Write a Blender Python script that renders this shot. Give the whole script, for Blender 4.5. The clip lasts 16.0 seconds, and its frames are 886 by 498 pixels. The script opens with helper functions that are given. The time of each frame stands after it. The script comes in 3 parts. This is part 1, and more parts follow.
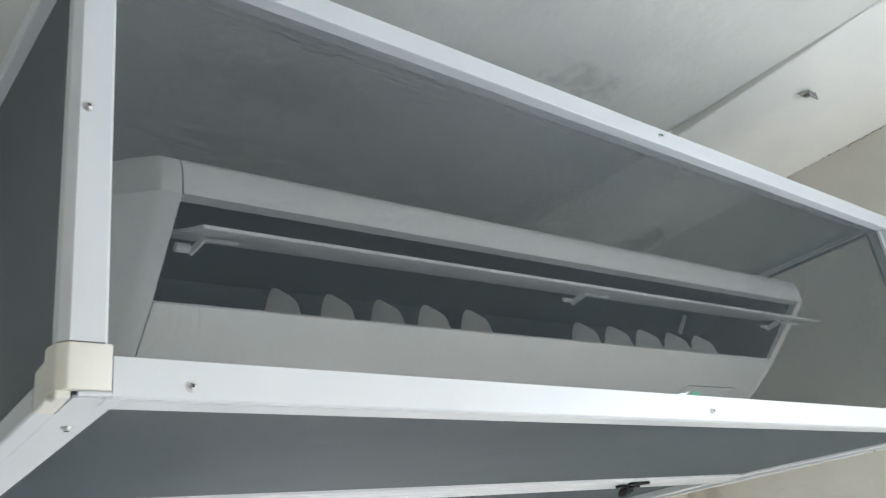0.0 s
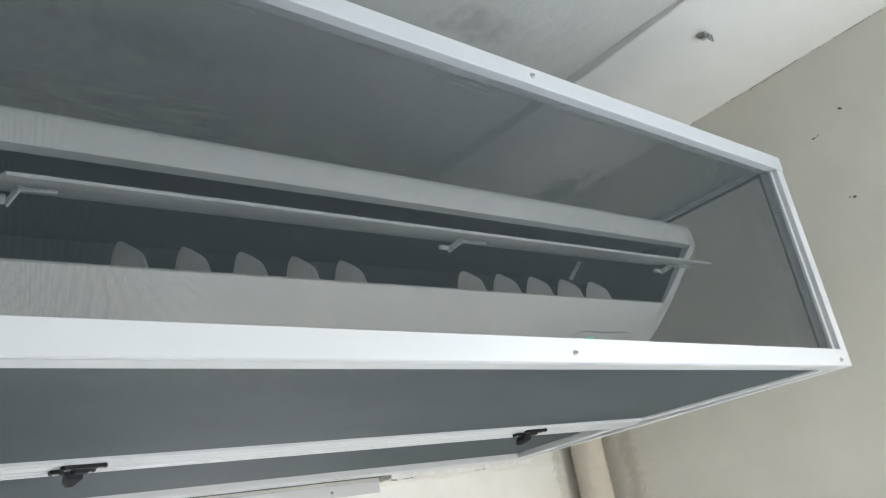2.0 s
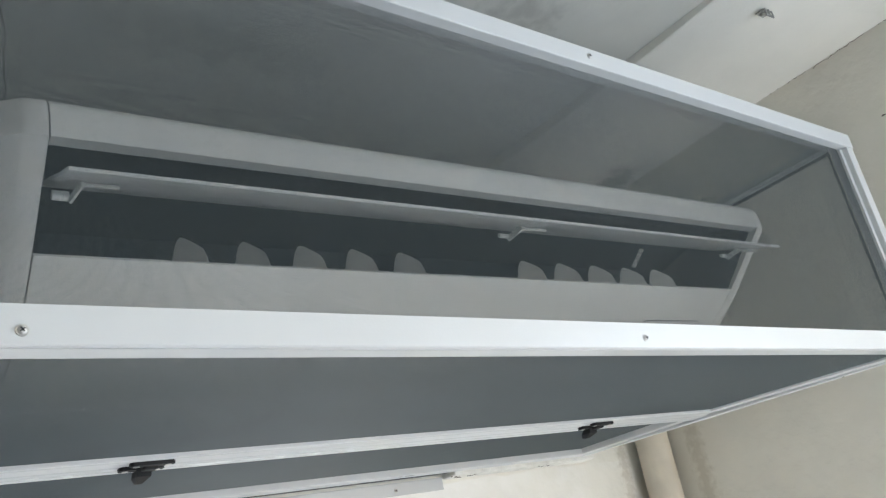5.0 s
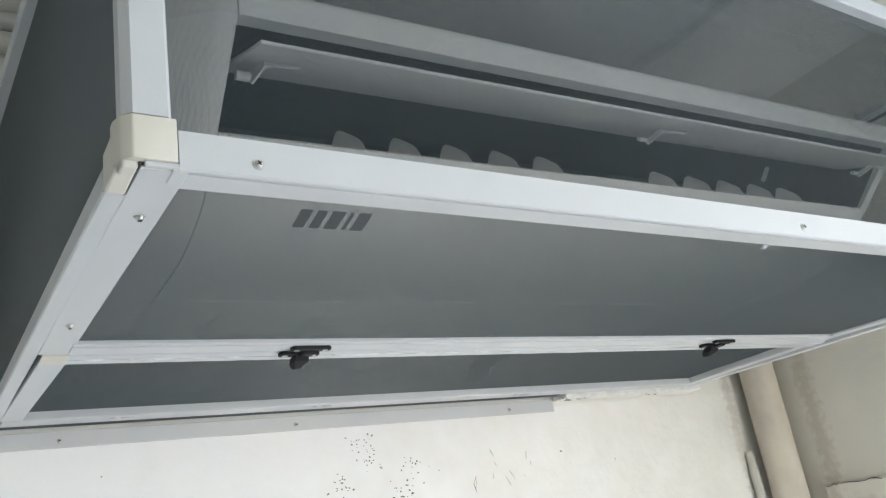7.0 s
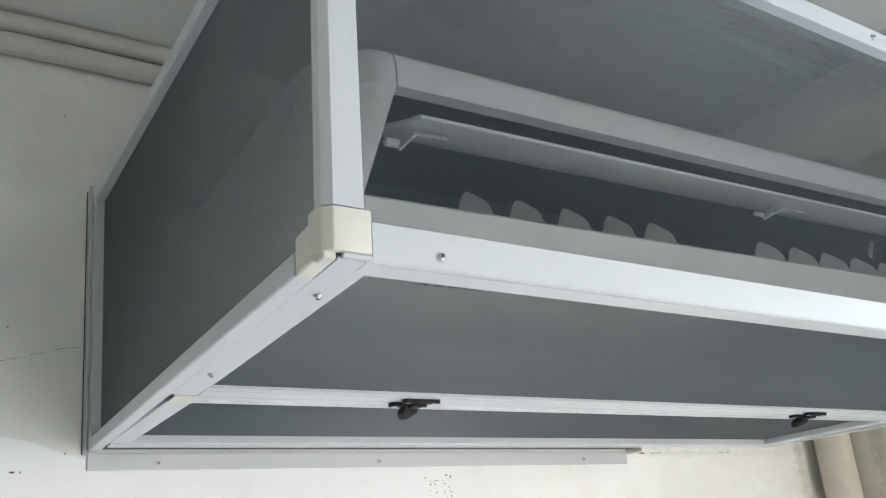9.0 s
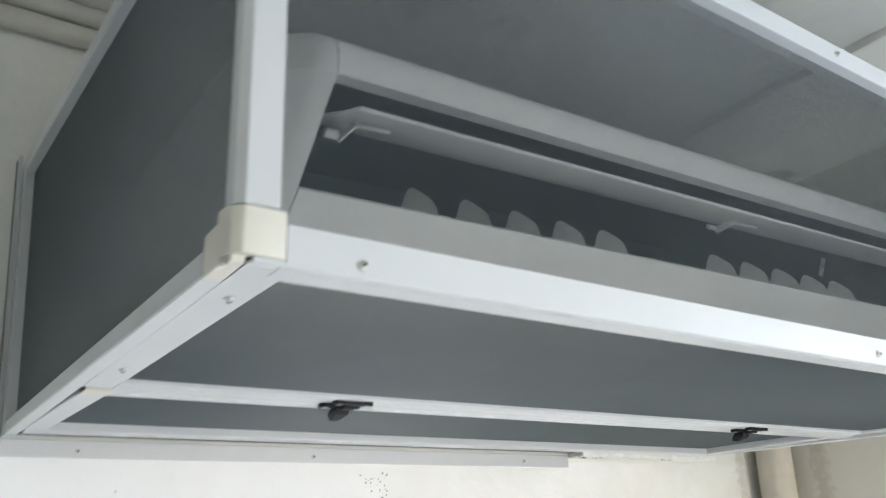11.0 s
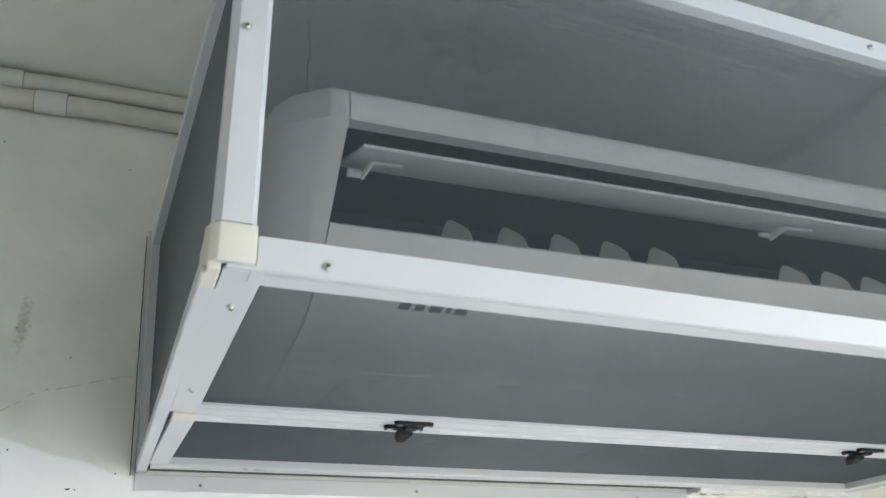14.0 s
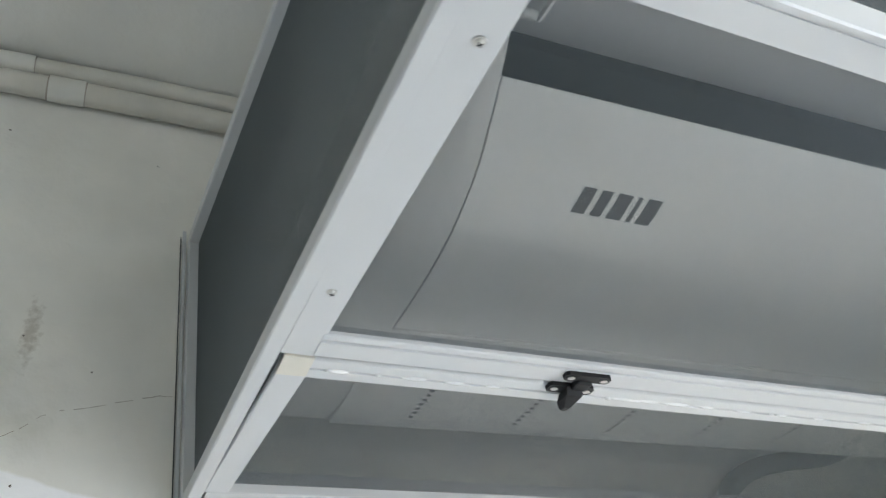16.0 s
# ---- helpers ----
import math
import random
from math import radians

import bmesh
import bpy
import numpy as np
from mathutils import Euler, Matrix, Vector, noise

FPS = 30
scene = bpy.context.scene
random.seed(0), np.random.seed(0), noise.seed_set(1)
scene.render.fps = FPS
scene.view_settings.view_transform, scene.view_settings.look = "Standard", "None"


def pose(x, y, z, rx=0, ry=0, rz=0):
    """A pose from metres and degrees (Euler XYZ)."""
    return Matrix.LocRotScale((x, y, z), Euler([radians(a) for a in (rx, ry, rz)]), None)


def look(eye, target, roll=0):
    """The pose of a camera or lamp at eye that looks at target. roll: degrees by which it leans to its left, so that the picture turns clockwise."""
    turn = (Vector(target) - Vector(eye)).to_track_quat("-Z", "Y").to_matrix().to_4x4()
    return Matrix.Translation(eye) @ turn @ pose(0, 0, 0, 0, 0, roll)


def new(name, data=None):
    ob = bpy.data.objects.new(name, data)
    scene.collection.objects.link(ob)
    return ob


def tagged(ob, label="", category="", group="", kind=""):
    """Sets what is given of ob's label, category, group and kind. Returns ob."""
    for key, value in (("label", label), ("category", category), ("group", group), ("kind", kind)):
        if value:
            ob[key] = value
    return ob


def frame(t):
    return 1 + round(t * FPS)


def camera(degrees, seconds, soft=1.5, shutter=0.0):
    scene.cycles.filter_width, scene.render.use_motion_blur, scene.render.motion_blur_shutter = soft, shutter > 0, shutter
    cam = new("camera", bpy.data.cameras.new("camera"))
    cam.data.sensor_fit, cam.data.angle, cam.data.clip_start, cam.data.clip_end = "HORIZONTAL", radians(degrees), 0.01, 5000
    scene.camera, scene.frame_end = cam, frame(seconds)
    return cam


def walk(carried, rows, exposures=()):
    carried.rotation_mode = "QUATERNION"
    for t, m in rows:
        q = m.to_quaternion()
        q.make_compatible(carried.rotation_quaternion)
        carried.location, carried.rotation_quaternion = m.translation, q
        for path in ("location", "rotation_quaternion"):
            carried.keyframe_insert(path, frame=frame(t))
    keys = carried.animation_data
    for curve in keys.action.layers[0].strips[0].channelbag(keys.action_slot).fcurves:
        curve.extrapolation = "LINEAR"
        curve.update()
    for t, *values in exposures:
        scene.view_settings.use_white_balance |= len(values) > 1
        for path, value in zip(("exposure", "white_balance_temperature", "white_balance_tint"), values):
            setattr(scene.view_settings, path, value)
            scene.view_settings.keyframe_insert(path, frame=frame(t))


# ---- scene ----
EXPOSURE, KELVIN, TINT = 2.42, 5700, 10
cam = camera(57.3, 16.0, soft=1.25, shutter=0.25)
PATH = [
    (0, (-0.119, -0.528, -0.133), (1.076, 0.875, 0.644), -8.1),
    (0.5, (-0.081, -0.547, -0.141), (1.173, 0.825, 0.595), -8.8),
    (1, (-0.052, -0.56, -0.148), (1.221, 0.811, 0.558), -9.7),
    (1.5, (-0.028, -0.561, -0.153), (1.265, 0.805, 0.526), -10.6),
    (2, (-0.012, -0.564, -0.154), (1.283, 0.804, 0.519), -10.8),
    (2.5, (0.012, -0.565, -0.152), (1.304, 0.806, 0.521), -11.2),
    (3, (0.03, -0.556, -0.155), (1.303, 0.829, 0.523), -11.1),
    (5.3, (-0.026, -0.533, -0.161), (1.139, 0.93, 0.548), -11.1),
    (5.5, (-0.047, -0.529, -0.157), (1.085, 0.957, 0.556), -10.6),
    (6, (-0.089, -0.521, -0.168), (0.986, 1.003, 0.555), -9.8),
    (6.5, (-0.093, -0.487, -0.215), (0.978, 1.056, 0.474), -9.4),
    (7, (-0.094, -0.466, -0.229), (0.979, 1.092, 0.422), -9.2),
    (7.5, (-0.097, -0.48, -0.198), (0.974, 1.078, 0.454), -9.2),
    (8, (-0.083, -0.487, -0.173), (0.94, 1.092, 0.503), -8.6),
    (8.5, (-0.136, -0.471, -0.168), (0.822, 1.142, 0.527), -7.5),
    (8.7, (-0.181, -0.462, -0.168), (0.773, 1.152, 0.528), -5.9),
    (10.8, (-0.191, -0.412, -0.185), (0.872, 1.147, 0.477), 0.2),
    (11, (-0.145, -0.436, -0.141), (0.92, 1.128, 0.509), -1.7),
    (11.2, (-0.093, -0.448, -0.104), (0.973, 1.121, 0.53), -3.7),
    (11.5, (-0.053, -0.459, -0.038), (1.006, 1.132, 0.553), -5.4),
    (12, (-0.064, -0.508, 0.013), (0.907, 1.14, 0.597), -6.6),
    (12.5, (-0.067, -0.573, 0.019), (0.823, 1.095, 0.672), -5.8),
    (13, (-0.004, -0.598, -0.053), (0.807, 1.09, 0.65), -4.6),
    (13.5, (0.01, -0.603, -0.141), (0.723, 1.103, 0.622), -2.1),
    (14, (-0.031, -0.55, -0.22), (0.629, 1.149, 0.603), -1.4),
    (14.5, (-0.072, -0.473, -0.29), (0.608, 1.213, 0.544), -2.8),
    (15, (-0.06, -0.4, -0.3), (0.654, 1.207, 0.653), -7.4),
    (15.5, (-0.062, -0.266, -0.317), (0.633, 1.287, 0.734), -8.4),
    (16, (-0.132, -0.173, -0.332), (0.605, 1.289, 0.816), -6.8),
]
walk(cam, [(t, look(eye, target, roll)) for t, eye, target, roll in PATH], exposures=[(t, EXPOSURE + e, KELVIN, TINT) for t, e in
    ((0, 0.05), (3.0, -0.06), (5.5, -0.10), (7.0, -0.12), (8.5, -0.02), (12.0, 0.04), (14.5, -0.02), (16, 0.06))])


# ---- light ----
FLOOR, CEIL, SOFFIT = -1.85, 0.700, 0.6765        # heights; 0 is the underside of the enclosure
FALL = 0.03                                         # the ceiling falls towards the north wall
WALL_N, WALL_S, WALL_E, WALL_W = 0.824, -1.9, 1.66, -2.3

world = bpy.data.worlds.new("world")
scene.world = world
world.use_nodes = True
wn = world.node_tree.nodes
sky = wn.new("ShaderNodeTexSky")
sky.sky_type = "NISHITA"
sky.sun_disc = False
sky.sun_elevation, sky.sun_rotation = radians(32), radians(175)
wn["Background"].inputs["Strength"].default_value = 0.12
world.node_tree.links.new(sky.outputs[0], wn["Background"].inputs["Color"])

sun = new("sun", bpy.data.lights.new("sun", "SUN"))
sun.data.energy, sun.data.angle, sun.data.color = 4.0, radians(0.5), (1, 0.965, 0.915)
sun.matrix_world = look((0.35, -5.0, 2.6), (0.95, -0.9, 0))


def window_lamp(name, place, target, wide, high, watts):
    ob = new(name, bpy.data.lights.new(name, "AREA"))
    ob.data.shape, ob.data.size, ob.data.size_y, ob.data.energy = "RECTANGLE", wide, high, watts
    ob.data.color = (0.93, 0.98, 1.0)
    ob.matrix_world = look(place, target)


window_lamp("daylight_south", (1.12, WALL_S - 0.05, -0.45), (1.12, WALL_S + 1, -0.45), 0.95, 1.2, 2.9)
window_lamp("daylight_east", (WALL_E + 0.05, -1.12, -0.30), (WALL_E - 1, -1.12, -0.30), 1.0, 1.1, 3.8)


# ---- materials ----
def material(name, colour, rough=0.5, metal=0.0, vary=0.08, scale=30.0, bump=0.0, bump_scale=200.0, spots=()):
    """A principled surface with colour varied at two scales, and fine relief. spots: (place, radius, colour, strength)
    ragged patches, stains and painted shade alike.
    """
    m = bpy.data.materials.new(name)
    m.use_nodes = True
    t = m.node_tree
    n, l = t.nodes, t.links
    p = n["Principled BSDF"]
    p.inputs["Roughness"].default_value, p.inputs["Metallic"].default_value = rough, metal
    co = n.new("ShaderNodeTexCoord")
    geo = n.new("ShaderNodeNewGeometry")
    big, small = n.new("ShaderNodeTexNoise"), n.new("ShaderNodeTexNoise")
    big.inputs["Scale"].default_value, small.inputs["Scale"].default_value = scale * 0.13, scale
    big.inputs["Detail"].default_value = small.inputs["Detail"].default_value = 6
    for k in (big, small):
        l.new(geo.outputs["Position"], k.inputs["Vector"])
    add = n.new("ShaderNodeMath")
    add.operation = "ADD"
    l.new(big.outputs[0], add.inputs[0])
    l.new(small.outputs[0], add.inputs[1])
    ramp = n.new("ShaderNodeMapRange")
    ramp.inputs["From Min"].default_value, ramp.inputs["From Max"].default_value = 0.65, 1.35
    l.new(add.outputs[0], ramp.inputs["Value"])
    mix = n.new("ShaderNodeMix")
    mix.data_type = "RGBA"
    mix.inputs["A"].default_value = (*[c * (1 - vary) for c in colour], 1)
    mix.inputs["B"].default_value = (*[min(1, c * (1 + vary)) for c in colour], 1)
    l.new(ramp.outputs[0], mix.inputs["Factor"])
    last = mix.outputs["Result"]
    for place, radius, stain, strength in spots:
        d = n.new("ShaderNodeVectorMath")
        d.operation = "SUBTRACT"
        d.inputs[1].default_value = place
        l.new(geo.outputs["Position"], d.inputs[0])
        s = n.new("ShaderNodeVectorMath")
        s.operation = "DIVIDE"
        s.inputs[1].default_value = radius
        l.new(d.outputs[0], s.inputs[0])
        w = n.new("ShaderNodeVectorMath")
        w.operation = "LENGTH"
        l.new(s.outputs[0], w.inputs[0])
        ragged = n.new("ShaderNodeTexNoise")
        ragged.inputs["Scale"].default_value, ragged.inputs["Detail"].default_value = 1.6 / max(0.01, min(radius)), 8
        l.new(geo.outputs["Position"], ragged.inputs["Vector"])
        r = n.new("ShaderNodeMath")
        r.operation = "MULTIPLY_ADD"
        r.inputs[1].default_value = 2.2
        l.new(ragged.outputs[0], r.inputs[0])
        l.new(w.outputs["Value"], r.inputs[2])
        f = n.new("ShaderNodeMapRange")
        f.inputs["From Min"].default_value, f.inputs["From Max"].default_value = 2.1, 1.35
        f.inputs["To Max"].default_value = strength
        l.new(r.outputs[0], f.inputs["Value"])
        mx = n.new("ShaderNodeMix")
        mx.data_type = "RGBA"
        mx.inputs["B"].default_value = (*stain, 1)
        l.new(f.outputs[0], mx.inputs["Factor"])
        l.new(last, mx.inputs["A"])
        last = mx.outputs["Result"]
    l.new(last, p.inputs["Base Color"])
    if bump:
        g = n.new("ShaderNodeTexNoise")
        g.inputs["Scale"].default_value, g.inputs["Detail"].default_value = bump_scale, 5
        l.new(geo.outputs["Position"], g.inputs["Vector"])
        b = n.new("ShaderNodeBump")
        b.inputs["Strength"].default_value, b.inputs["Distance"].default_value = bump, 0.004
        l.new(g.outputs[0], b.inputs["Height"])
        l.new(b.outputs[0], p.inputs["Normal"])
    return m


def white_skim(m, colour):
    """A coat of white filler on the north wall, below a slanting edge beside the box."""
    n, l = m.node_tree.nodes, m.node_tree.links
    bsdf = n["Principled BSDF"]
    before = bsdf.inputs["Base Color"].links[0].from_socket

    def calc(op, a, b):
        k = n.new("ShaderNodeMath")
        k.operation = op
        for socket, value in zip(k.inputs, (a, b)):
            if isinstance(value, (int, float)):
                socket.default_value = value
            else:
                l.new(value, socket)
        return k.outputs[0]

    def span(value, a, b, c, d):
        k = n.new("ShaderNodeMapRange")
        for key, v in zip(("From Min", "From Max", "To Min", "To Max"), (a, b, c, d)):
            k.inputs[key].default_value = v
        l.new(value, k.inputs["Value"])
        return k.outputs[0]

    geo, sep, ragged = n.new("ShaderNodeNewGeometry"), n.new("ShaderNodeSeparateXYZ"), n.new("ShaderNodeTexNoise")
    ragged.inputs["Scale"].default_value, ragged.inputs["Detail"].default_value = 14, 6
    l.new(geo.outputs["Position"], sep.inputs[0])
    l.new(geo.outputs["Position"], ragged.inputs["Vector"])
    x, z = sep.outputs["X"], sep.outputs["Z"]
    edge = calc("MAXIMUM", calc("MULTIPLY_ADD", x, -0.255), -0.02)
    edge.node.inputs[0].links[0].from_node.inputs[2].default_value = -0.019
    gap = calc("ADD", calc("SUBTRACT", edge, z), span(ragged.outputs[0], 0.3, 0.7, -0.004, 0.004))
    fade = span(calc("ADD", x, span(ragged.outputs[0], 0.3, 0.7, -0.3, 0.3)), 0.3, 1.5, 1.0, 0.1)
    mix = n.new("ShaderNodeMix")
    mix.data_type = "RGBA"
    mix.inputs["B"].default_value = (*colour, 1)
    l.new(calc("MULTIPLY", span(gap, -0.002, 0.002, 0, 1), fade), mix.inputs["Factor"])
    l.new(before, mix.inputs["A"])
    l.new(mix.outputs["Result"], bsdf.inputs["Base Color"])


MOULD = (0.09, 0.085, 0.075)
wall_paint = material("wall_paint", (0.77, 0.755, 0.695), 0.75, vary=0.09, scale=9, bump=0.5, bump_scale=50, spots=[
    ((-0.215, 0.824, 0.215), (0.012, 0.1, 0.05), (0.36, 0.32, 0.25), 0.55),
    ((-0.30, 0.824, 0.10), (0.12, 0.1, 0.14), (0.55, 0.545, 0.47), 0.5),
    # tall brown strip by the drain pipe: grime plus the pipe's painted shadow
    ((1.548, 0.824, 0.0), (0.022, 0.1, 0.6), (0.42, 0.38, 0.29), 0.5), ((1.50, 0.824, -0.34), (0.05, 0.1, 0.05), (0.36, 0.31, 0.23), 0.5),
    ((0.62, 0.824, -0.11), (0.13, 0.1, 0.06), (0.72, 0.68, 0.6), 0.5)])
north_paint = wall_paint.copy()
north_paint.name = "north_paint"
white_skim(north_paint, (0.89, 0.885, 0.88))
east_paint = material("east_paint", (0.72, 0.685, 0.60), 0.8, vary=0.07, scale=8, bump=0.6, bump_scale=45, spots=[
    ((1.66, 0.69, -0.1), (0.1, 0.028, 0.6), (0.36, 0.31, 0.22), 0.4), ((1.66, 0.62, -0.35), (0.1, 0.05, 0.06), (0.30, 0.25, 0.17), 0.35)])
ceiling_paint = material("ceiling_paint", (0.74, 0.725, 0.665), 0.8, vary=0.08, scale=6, bump=0.6, bump_scale=28, spots=[
    ((0.57, 0.31, 0.69), (0.05, 0.02, 0.05), (0.75, 0.74, 0.7), 0.5), ((0.42, 0.37, 0.69), (0.12, 0.025, 0.05), (0.68, 0.67, 0.62), 0.4),
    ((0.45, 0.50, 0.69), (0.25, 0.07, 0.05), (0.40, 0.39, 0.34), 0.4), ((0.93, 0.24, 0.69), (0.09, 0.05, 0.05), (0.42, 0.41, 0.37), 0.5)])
# soffit paler than the ceiling: its stronger light is put into the colour
soffit_lit = material("soffit_lit", (0.87, 0.845, 0.78), 0.8, vary=0.05, scale=7, bump=0.4, bump_scale=40, spots=[
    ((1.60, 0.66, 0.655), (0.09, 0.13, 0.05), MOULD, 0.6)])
scuff_dark = material("scuff_dark", (0.16, 0.145, 0.125), 0.9)
crack_pale = material("crack_pale", (0.33, 0.30, 0.25), 0.9, vary=0.3, scale=60)
crack_dark = material("crack_dark", (0.12, 0.11, 0.1), 0.9)
back_paint = material("back_paint", (0.60, 0.58, 0.53), 0.8, vary=0.08, scale=9)
floor_tile = material("floor_tile", (0.58, 0.565, 0.525), 0.35, vary=0.08, scale=5)
coupling_paint = material("coupling_paint", (0.64, 0.63, 0.57), 0.55, vary=0.06, scale=25)
pipe_paint = material("pipe_paint", (0.58, 0.56, 0.49), 0.6, vary=0.08, scale=25, bump=0.3, bump_scale=90)
drain_paint = material("drain_paint", (0.57, 0.52, 0.43), 0.6, vary=0.12, scale=18, bump=0.4, bump_scale=60, spots=[
    ((1.625, 0.735, -0.05), (0.012, 0.03, 0.05), (0.30, 0.22, 0.13), 0.6), ((1.63, 0.735, -0.24), (0.014, 0.03, 0.09), (0.28, 0.21, 0.13), 0.6),
    ((1.59, 0.73, -0.35), (0.04, 0.03, 0.06), (0.34, 0.28, 0.19), 0.5)])
white_alu = material("white_alu", (0.575, 0.585, 0.59), 0.32, vary=0.02, scale=20, bump=0.04, bump_scale=400)
silicone = material("silicone", (0.74, 0.75, 0.75), 0.15)
gloss_plastic = material("gloss_plastic", (0.8, 0.8, 0.78), 0.06)
pale_scratch = material("pale_scratch", (0.82, 0.81, 0.77), 0.8)
cream_plastic = material("cream_plastic", (0.665, 0.635, 0.55), 0.42, vary=0.04, scale=40)
ac_plastic = material("ac_plastic", (0.70, 0.705, 0.68), 0.22, vary=0.02, scale=12)
ac_cap = material("ac_cap", (0.66, 0.66, 0.64), 0.35, vary=0.02, scale=12)
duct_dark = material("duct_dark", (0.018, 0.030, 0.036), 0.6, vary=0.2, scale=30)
fin_plastic = material("fin_plastic", (0.66, 0.66, 0.63), 0.45, vary=0.03)
vane_plastic = material("vane_plastic", (0.60, 0.61, 0.61), 0.25, vary=0.02)
thread_grey = material("thread_grey", (0.074, 0.091, 0.097), 0.36, vary=0.1, scale=15)
thread_grey.node_tree.nodes["Principled BSDF"].inputs["Specular IOR Level"].default_value = 0.7
spline_gap_dark = material("spline_gap_dark", (0.04, 0.042, 0.044), 0.6)
black_plastic = material("black_plastic", (0.009, 0.009, 0.010), 0.55)
steel = material("steel", (0.55, 0.54, 0.52), 0.3, metal=1.0, vary=0.15, scale=200)
black_plastic.node_tree.nodes["Principled BSDF"].inputs["Specular IOR Level"].default_value = 0.25
galvanised = material("galvanised", (0.5, 0.5, 0.48), 0.4, metal=0.8, vary=0.25, scale=120)
logo_grey = material("logo_grey", (0.06, 0.065, 0.07), 0.4)
plaster_rough = material("plaster_rough", (0.75, 0.74, 0.7), 0.9, vary=0.15, scale=60, bump=0.8, bump_scale=120)


def glowing(name, colour, strength):
    m = bpy.data.materials.new(name)
    m.use_nodes = True
    p = m.node_tree.nodes["Principled BSDF"]
    p.inputs["Base Color"].default_value = p.inputs["Emission Color"].default_value = (*colour, 1)
    p.inputs["Emission Strength"].default_value = strength
    return m


led_white, led_green = glowing("led_white", (0.95, 1, 0.97), 0.5), glowing("led_green", (0.05, 0.8, 0.35), 0.13)


# ---- builders ----
def mesh_object(name, bm, mat, parent=None, label="", smooth=False):
    me = bpy.data.meshes.new(name)
    bmesh.ops.recalc_face_normals(bm, faces=bm.faces)
    bm.to_mesh(me)
    bm.free()
    me.materials.append(mat)
    if smooth:
        me.shade_smooth()
        me.set_sharp_from_angle(angle=radians(38))
    ob = new(name, me)
    if parent:
        ob.parent = parent
    if label:
        ob["label"] = label
    return ob


part = mesh_object


def thing(name, label, category, group="", kind="", place=(0, 0, 0)):
    ob = new(name)
    ob.empty_display_size = 0.05
    ob.location = place
    return tagged(ob, label, category, group, kind)


def add_box(bm, lo, hi, bevel=0.0):
    r = bmesh.ops.create_cube(bm, size=1.0)
    for v in r["verts"]:
        v.co = Vector([(a + b) / 2 + c * (b - a) for a, b, c in zip(lo, hi, v.co)])
    if bevel:
        edges = list({e for v in r["verts"] for e in v.link_edges})
        bmesh.ops.bevel(bm, geom=edges, offset=bevel, segments=2, profile=0.5, affect="EDGES")


def box(lo, hi, bevel=0.0):
    bm = bmesh.new()
    add_box(bm, lo, hi, bevel)
    return bm


def add_bar(bm, a, b, u, v, section, cap=True):
    """A straight bar from a to b; section: (u, v) outline in metres along the directions u and v; a, b may be lists of skewed ends."""
    a, b, u, v = Vector(a), Vector(b), Vector(u), Vector(v)
    ra = [bm.verts.new(a + u * p + v * q) for p, q in section]
    rb = [bm.verts.new(b + u * p + v * q) for p, q in section]
    n = len(section)
    for i in range(n):
        bm.faces.new((ra[i], ra[(i + 1) % n], rb[(i + 1) % n], rb[i]))
    if cap:
        bm.faces.new(ra[::-1])
        bm.faces.new(rb)


def bar(a, b, u, v, section):
    bm = bmesh.new()
    add_bar(bm, a, b, u, v, section)
    return bm


def tube(points, radius, sides=12):
    """A round tube along points."""
    bm = bmesh.new()
    rings = []
    pts = [Vector(p) for p in points]
    for i, p in enumerate(pts):
        d = (pts[min(i + 1, len(pts) - 1)] - pts[max(i - 1, 0)]).normalized()
        s = d.cross(Vector((0.13, 0.27, 0.95))).normalized()
        w = d.cross(s)
        rings.append([bm.verts.new(p + radius * (math.cos(k) * s + math.sin(k) * w)) for k in np.linspace(0, 2 * math.pi, sides, endpoint=False)])
    for r, q in zip(rings, rings[1:]):
        for k in range(sides):
            bm.faces.new((r[k], r[(k + 1) % sides], q[(k + 1) % sides], q[k]))
    bm.faces.new(rings[0][::-1])
    bm.faces.new(rings[-1])
    return bm


def extrude_profile(profile, x0, x1, bevel=0.0):
    """A closed outline in (y, z), drawn out along x."""
    bm = bmesh.new()
    a = [bm.verts.new((x0, y, z)) for y, z in profile]
    b = [bm.verts.new((x1, y, z)) for y, z in profile]
    n = len(profile)
    for i in range(n):
        bm.faces.new((a[i], a[(i + 1) % n], b[(i + 1) % n], b[i]))
    fa, fb = bm.faces.new(a[::-1]), bm.faces.new(b)
    if bevel:
        bmesh.ops.bevel(bm, geom=list(fa.edges if bevel > 0 else fb.edges), offset=abs(bevel), segments=4, profile=0.5, affect="EDGES")
    return bm


def curve_points(ctrl, steps=6):
    """A smooth line through the control points (Catmull-Rom), in 2D."""
    pts = [Vector(p) for p in ctrl]
    pts = [2 * pts[0] - pts[1]] + pts + [2 * pts[-1] - pts[-2]]
    out = []
    for i in range(1, len(pts) - 2):
        p0, p1, p2, p3 = pts[i - 1:i + 3]
        for k in range(steps):
            t = k / steps
            out.append(0.5 * (2 * p1 + (p2 - p0) * t + (2 * p0 - 5 * p1 + 4 * p2 - p3) * t * t + (3 * p1 - p0 - 3 * p2 + p3) * t ** 3))
    return out + [pts[-2]]


# ---- room ----
X, Y, Z = (1, 0, 0), (0, 1, 0), (0, 0, 1)
T = 0.15


def slab(name, boxes, mat, label, category):
    bm = bmesh.new()
    for lo, hi in boxes:
        add_box(bm, lo, hi)
    return tagged(mesh_object(name, bm, mat), label, category, kind="structure")


